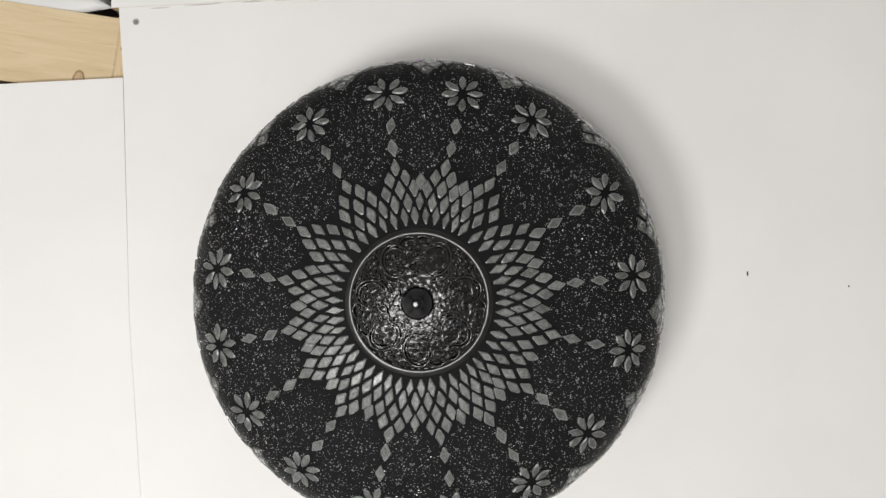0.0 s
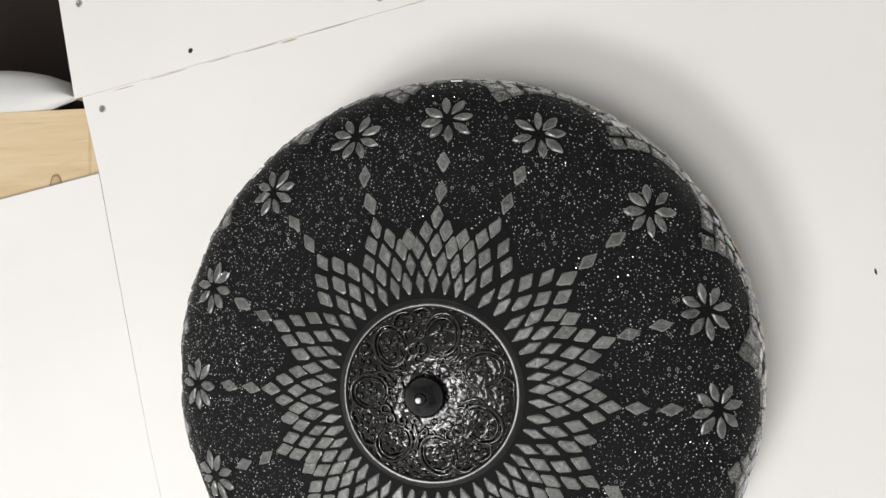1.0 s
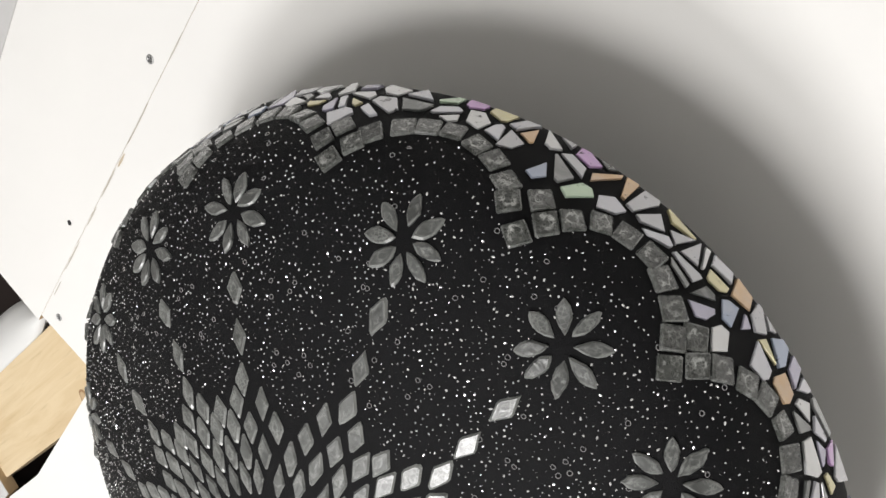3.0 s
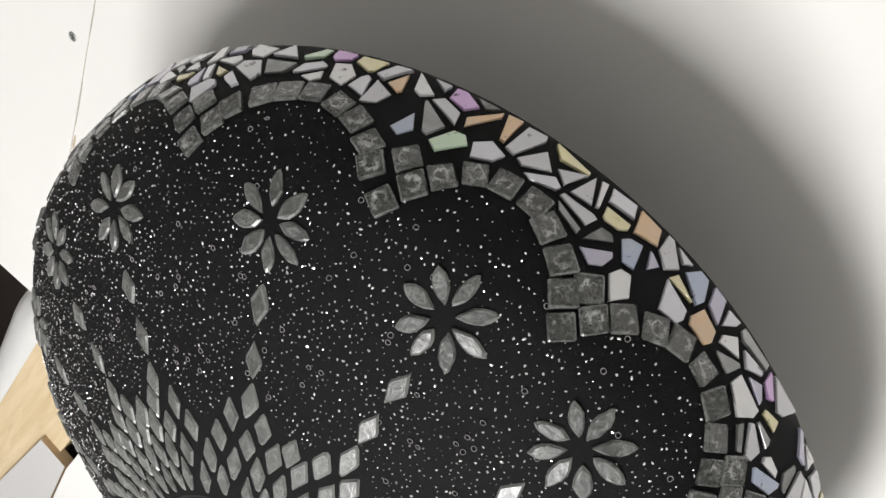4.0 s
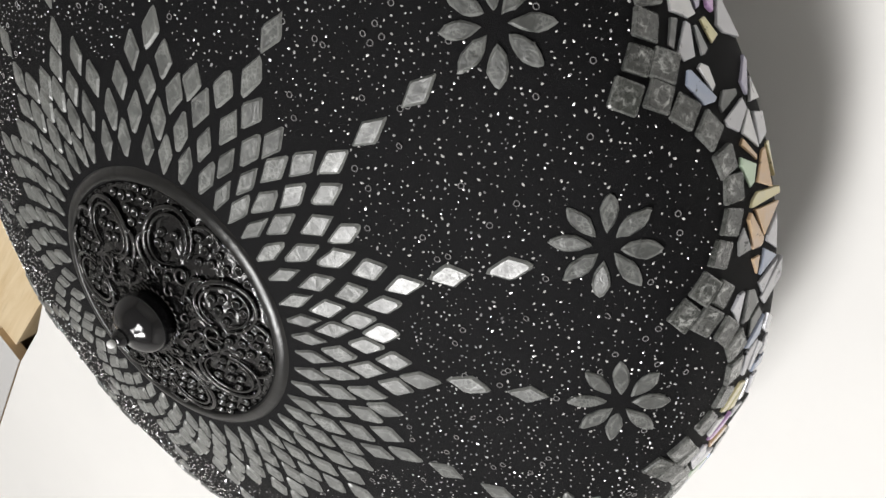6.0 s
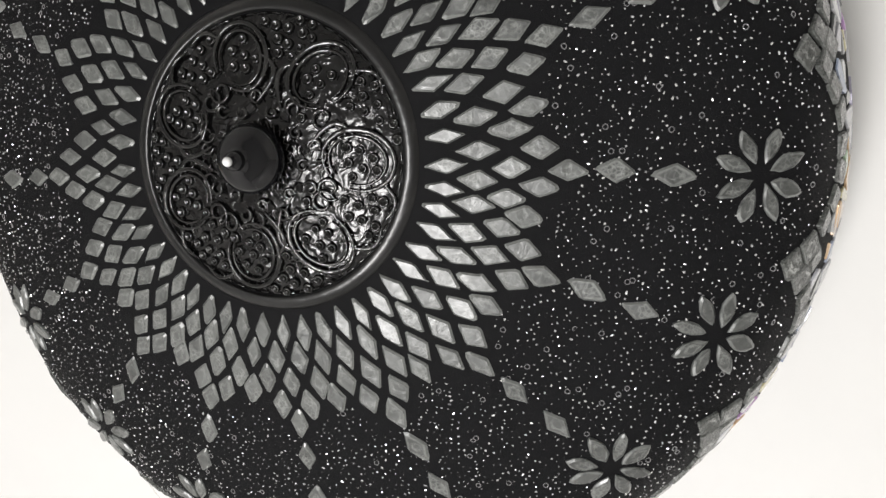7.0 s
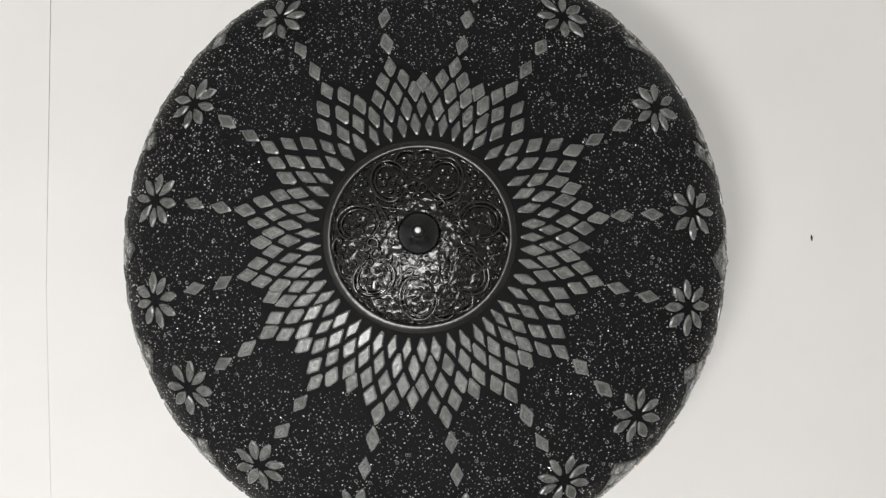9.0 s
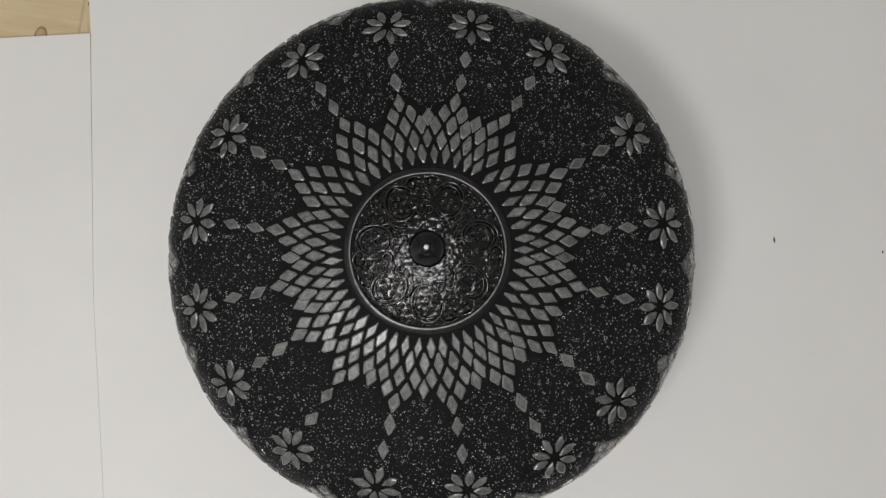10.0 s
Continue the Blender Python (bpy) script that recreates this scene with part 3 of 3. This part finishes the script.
near, rest = [], []
for piece in shards:
    a = (np.mean(piece, axis=0)[0] / RIM + math.pi) % (2 * math.pi) - math.pi
    (near if -1.25 < a < 1.2 and len(near) < 300 else rest).append(piece)
for piece in near:
    (v, f), m = shard_shape(piece)
    part("shard_tile", mesh_of("shard_tile", v, f, M_SHARD), shade, m)
bulk = []
for piece in rest:
    (v, f), m = shard_shape(piece)
    bulk.append(([m @ Vector(p) for p in v], f))
part("shard_mosaic", mesh_of("shard_mosaic", *joined(bulk), M_SHARD_JOINED), shade, kind="stuff")

# small silver beads strewn in the grout
G = (1 + math.sqrt(5)) / 2
ICO = [Vector(p).normalized() for p in ((-1, G, 0), (1, G, 0), (-1, -G, 0), (1, -G, 0), (0, -1, G), (0, 1, G), (0, -1, -G), (0, 1, -G), (G, 0, -1), (G, 0, 1), (-G, 0, -1), (-G, 0, 1))]
ICO_F = [(0, 11, 5), (0, 5, 1), (0, 1, 7), (0, 7, 10), (0, 10, 11), (1, 5, 9), (5, 11, 4), (11, 10, 2), (10, 7, 6), (7, 1, 8),
         (3, 9, 4), (3, 4, 2), (3, 2, 6), (3, 6, 8), (3, 8, 9), (4, 9, 5), (2, 4, 11), (6, 2, 10), (8, 6, 7), (9, 8, 1)]
beads, rings, held = [], [], {}
tries = 0
while len(beads) < 8500 and tries < 90000:
    tries += 1
    r = math.sqrt(rnd.uniform(0.094 ** 2, 0.199 ** 2))
    a = rnd.uniform(-math.pi, math.pi)
    u = u_at(r)
    if u > border_u(a) - 0.006:
        continue
    sector = min(abs((a - f + math.pi) % (2 * math.pi) - math.pi) for f in FLOWERS)
    if r < 0.1165 - 0.10 * sector and r < 0.114:
        continue
    if any((u - tu) ** 2 + (((a - ta + math.pi) % (2 * math.pi) - math.pi) * r) ** 2 < (tr * 0.62) ** 2 for tu, ta, tr in TAKEN):
        continue
    px, py = r * math.cos(a), r * math.sin(a)
    cell = (int(px // 0.002), int(py // 0.002))
    apart = rnd.uniform(0.0012, 0.0024)
    if any((px - qx) ** 2 + (py - qy) ** 2 < apart ** 2 for ix in (-1, 0, 1) for iy in (-1, 0, 1) for qx, qy in held.get((cell[0] + ix, cell[1] + iy), ())):
        continue
    held.setdefault(cell, []).append((px, py))
    m = surf(u, a)
    if rnd.random() < 0.03:
        m = m @ Matrix.Rotation(rnd.gauss(0, 0.2), 4, "X")
        loop = [m @ Vector((0.00095 * math.cos(w), 0.00095 * math.sin(w), 0.0003)) for w in np.linspace(0, 2 * math.pi, 11)[:-1]]
        rings.append(ribbon(loop, 0.00022, 4, True))
        continue
    s = rnd.choice((0.00018, 0.00024, 0.00031, 0.00039, 0.00050))
    turn = Euler((rnd.uniform(0, 6.3), rnd.uniform(0, 6.3), rnd.uniform(0, 6.3))).to_matrix().to_4x4()
    m = m @ Matrix.Translation((0, 0, -0.35 * s)) @ turn @ Matrix.Diagonal((s, s, s * rnd.uniform(1.0, 2.0), 1))
    beads.append(([m @ Vector(p) for p in ICO], ICO_F))
part("bead_scatter", mesh_of("bead_scatter", *joined(beads), M_BEAD), shade, kind="stuff", label="tiny silver glass beads set in black grout")
part("ring_scatter", mesh_of("ring_scatter", *joined(rings), M_RING), shade, kind="stuff", label="small smoked glass ring beads")

# ---- blackened cap with stamped relief, and its finial ----
DOME = [(0.0, 0.1925), (0.012, 0.1924), (0.020, 0.1915), (0.030, 0.1898), (0.040, 0.1876), (0.048, 0.1855), (0.0520, 0.1842)]
cap = part("metal_cap", mesh_of("metal_cap", *lathe(DOME + [(0.0528, 0.1832)], 96), M_CAP, True), shade, label="round blackened metal cap with stamped relief")
part("rim", mesh_of("rim", *lathe([(0.0521, 0.1834), (0.0525, 0.1853), (0.0533, 0.1857), (0.0548, 0.1854), (0.0565, 0.1847), (0.0576, 0.1838), (0.0580, 0.1826), (0.0581, 0.1790)], 96), M_RIM, True), cap,
     label="smooth sloping black rim")


def cap_h(x, y):
    return float(np.interp(math.hypot(x, y), *zip(*DOME)))


def on_cap(pts, lift=0.0004):
    return [(x, y, cap_h(x, y) + lift) for x, y in pts]


relief_parts, ring_spots, lines = [], [], []


def swirl(cx, cy, radius, start, turns, shrink_to, n=26):
    return [(cx + radius * (1 - (1 - shrink_to) * s) * math.cos(start + turns * 2 * math.pi * s),
             cy + radius * (1 - (1 - shrink_to) * s) * math.sin(start + turns * 2 * math.pi * s)) for s in np.linspace(0, 1, n)]


for k in range(7):
    a0 = 2 * math.pi * (k + 0.2) / 7 + rnd.uniform(-0.05, 0.05)
    ca, sa = math.cos(a0), math.sin(a0)
    flip = 1 if k % 2 else -1

    def place(p):
        return (p[0] * ca - flip * p[1] * sa, p[0] * sa + flip * p[1] * ca)

    # a leaning teardrop with a ribbed outline and a curled tail
    for grow, thick in ((1.0, 0.0011), (0.80, 0.0007)):
        drop = []
        for w in np.linspace(-0.2, 2 * math.pi * 0.86, 36):
            q = 0.0128 * grow * (1 - 0.30 * math.cos(w / 2) ** 4)
            drop.append(place((0.0352 + q * 1.12 * math.cos(w + 2.6), 0.0005 + q * 0.92 * math.sin(w + 2.6))))
        lines.append((drop, thick))
    lines.append(([place((0.0195 + 0.016 * s, -0.0045 - 0.0085 * math.sin(2.6 * s))) for s in np.linspace(0, 1, 16)], 0.0011))
    lines.append(([place((0.0455 + 0.004 * math.sin(3 * s), 0.0075 + 0.013 * s)) for s in np.linspace(0, 1, 14)], 0.0010))
    lines.append(([place(p) for p in swirl(0.0265, 0.0098, 0.0046, 1.0, 1.15, 0.35)], 0.0008))
    lines.append(([place(p) for p in swirl(0.0232, -0.0015, 0.0032, 3.0, 0.9, 0.5)], 0.0007))
for k in range(9):
    # small curls round the finial and a second ring of them further out
    a = 2 * math.pi * (k + 0.75) / 9
    lines.append((swirl(0.0172 * math.cos(a), 0.0172 * math.sin(a), 0.0024, a + 1.0, 0.9, 0.45, 14), 0.0007))
    lines.append((swirl(0.0222 * math.cos(a + 0.35), 0.0222 * math.sin(a + 0.35), 0.0027, a + 3.6, -0.8, 0.5, 14), 0.0008))
for pts, thick in lines:
    relief_parts.append(ribbon(on_cap(pts, 0.0010), thick))
    for (x0, y0), (x1, y1) in zip(pts[1::2], pts[2::2]):
        d = math.hypot(x1 - x0, y1 - y0) or 1
        nx, ny = (y1 - y0) / d * thick * 1.25, (x0 - x1) / d * thick * 1.25
        if thick > 0.0009:
            relief_parts.append(ribbon(on_cap([(x0 - nx, y0 - ny), (x0, y0), (x0 + nx, y0 + ny)], 0.0013), 0.00035, 4))
flat = np.array([p for pts, _ in lines for p in pts])
pitch = 0.0053
for row in range(-16, 17):
    for col in range(-16, 17):
        x = (col + 0.5 * (row % 2)) * pitch + rnd.uniform(-0.0007, 0.0007)
        y = row * pitch * 0.866 + rnd.uniform(-0.0007, 0.0007)
        r = math.hypot(x, y)
        if 0.0205 < r < 0.0505 and np.hypot(*(flat - (x, y)).T).min() > 0.0020:
            ring_spots.append((x, y))
# dished studs, each standing square on the dome
stud_meshes = [mesh_of("stud", *lathe([(0.00215 * g, -0.0006), (0.00205 * g, 0.0008), (0.00170 * g, 0.0013), (0.00125 * g, 0.0012), (0.0008 * g, 0.0006), (0.0, 0.0004)], 10), M_STUD, True)
               for g in (0.86, 0.95, 1.04)]
for x, y in ring_spots:
    r = math.hypot(x, y)
    slope = math.atan2(cap_h(x * (1 - 0.002 / r), y * (1 - 0.002 / r)) - cap_h(x * (1 + 0.002 / r), y * (1 + 0.002 / r)), 0.004)
    tip = Matrix.Rotation(math.atan2(y, x), 4, "Z") @ Matrix.Rotation(slope, 4, "Y") @ Matrix.Rotation(rnd.uniform(0, 6), 4, "Z")
    part("stud", rnd.choice(stud_meshes), cap, Matrix.Translation((x, y, cap_h(x, y))) @ tip)
for k in range(60):
    a = 2 * math.pi * k / 60
    relief_parts.append(ribbon(on_cap([(0.0514 * math.cos(a + s), 0.0514 * math.sin(a + s)) for s in (0, 0.03, 0.06)], 0.0002), 0.0005, 4))
part("stamped_relief", mesh_of("stamped_relief", *joined(relief_parts), M_RELIEF, True), cap)
for k in range(8):
    a = 2 * math.pi * (k + 0.3) / 8
    m = Matrix.Translation((0.0178 * math.cos(a), 0.0178 * math.sin(a), 0.1920)) @ Matrix.Rotation(a + 0.5, 4, "Z")
    v, f = prism([(-0.0017, -0.0017), (0.0017, -0.0017), (0.0017, 0.0017), (-0.0017, 0.0017)], -0.001, 0.0008, 0.0003)
    part("square_boss", mesh_of("square_boss", v, f, M_CAP), cap, m)
crown = []
for k in range(28):
    a, b = 2 * math.pi * k / 28, 2 * math.pi * (k + 0.5) / 28
    crown.append(ribbon([(0.0108 * math.cos(a), 0.0108 * math.sin(a), 0.1930), (0.0132 * math.cos(b), 0.0132 * math.sin(b), 0.1934), (0.0108 * math.cos(a + 0.2244), 0.0108 * math.sin(a + 0.2244), 0.1930)], 0.0006, 5))
part("crown_ring", mesh_of("crown_ring", *joined(crown), M_RELIEF, True), cap)

finial = part("finial", mesh_of("finial", *lathe([(0.0098, 0.1915), (0.0104, 0.1926), (0.0100, 0.1938), (0.0112, 0.1950), (0.0122, 0.1968), (0.0126, 0.1988), (0.0124, 0.2008),
                                                  (0.0114, 0.2030), (0.0096, 0.2050), (0.0074, 0.2064), (0.0052, 0.2073), (0.0038, 0.2081), (0.0033, 0.2091), (0.0036, 0.2102), (0.0034, 0.2114),
                                                  (0.0026, 0.2124), (0.0018, 0.2132), (0.0, 0.2136)], 48), M_GLOSS, True), shade, label="glossy black ball finial")
ball = [(0.0017 * math.sin(w), 0.2147 - 0.0017 * math.cos(w)) for w in np.linspace(0, math.pi, 12)]
part("tip", mesh_of("tip", *lathe(ball, 20), M_TIP, True), finial, label="small white tip")


# ---- screws and marks on the boards ----
def screw(x, y, top, label, r=0.0032):
    ob = tagged(new("screw"), label, "screw", "board screws")
    ob.location = (x, y, top)
    head = part("head", mesh_of("head", *lathe([(r, -0.002), (r, 0.0002), (r * 0.8, 0.0005), (r * 0.45, 0.0003), (r * 0.4, -0.0006), (0.0, -0.0008)], 20), M_SCREW, True), ob)
    v, f = joined([box(-r * 0.55, -0.0004, -0.0004, r * 0.55, 0.0004, 0.00055), box(-0.0004, -r * 0.55, -0.0004, 0.0004, r * 0.55, 0.00058)])
    part("cross_slot", mesh_of("cross_slot", v, f, M_SLOT), ob, Matrix.Rotation(rnd.uniform(0, 1.5), 4, "Z"))


screw(-0.2735, 0.2925, TOP, "grey zinc cross-head screw in the board corner")
screw(-0.2715, 0.3890, TOP + 0.0004, "grey zinc cross-head screw in the narrow board")
screw(-0.0075, 0.3075, TOP + 0.0004, "grey zinc cross-head screw by the board joint")


def mark(name, label, x, y, top, w, l, turn, mat=M_PIT):
    p = [(w / 2 * math.cos(a) * (1 + 0.25 * math.sin(2 * a + 1)), l / 2 * math.sin(a)) for a in np.linspace(0, 2 * math.pi, 13)[:-1]]
    ob = new(name, mesh_of(name, *prism(p, -0.001, 0.0003, 0.0001), mat))
    ob.matrix_world = Matrix.Translation((x, y, top)) @ Matrix.Rotation(turn, 4, "Z")
    return tagged(ob, label, "mark")


mark("screw_hole", "small dark empty screw hole in the white board", -0.180, 0.3165, TOP + 0.0004, 0.0038, 0.0044, 0)
mark("scratch_mark", "short dark scratch on the white board", 0.300, -0.005, TOP, 0.0014, 0.0052, 0.05)
mark("scratch_mark", "tiny dark nick in the white board", 0.3935, -0.0245, TOP, 0.0010, 0.0026, 0.1)
for x, y, w, l, mat in ((-0.0920, 0.2975, 0.012, 0.0016, M_PAPER), (-0.2480, 0.3040, 0.016, 0.0007, M_CORE), (-0.2050, 0.3032, 0.030, 0.0007, M_CORE), (-0.1560, 0.3012, 0.018, 0.0007, M_CORE),
                        (-0.1180, 0.2996, 0.026, 0.0007, M_CORE), (-0.0560, 0.2971, 0.034, 0.0007, M_CORE), (0.0150, 0.2944, 0.022, 0.0007, M_CORE)):
    mark("torn_paper", "torn brown spot at the board joint" if mat is M_PAPER else "frayed grey edge at the board joint", x, y, TOP + 0.0004, w, l, -0.045, mat)
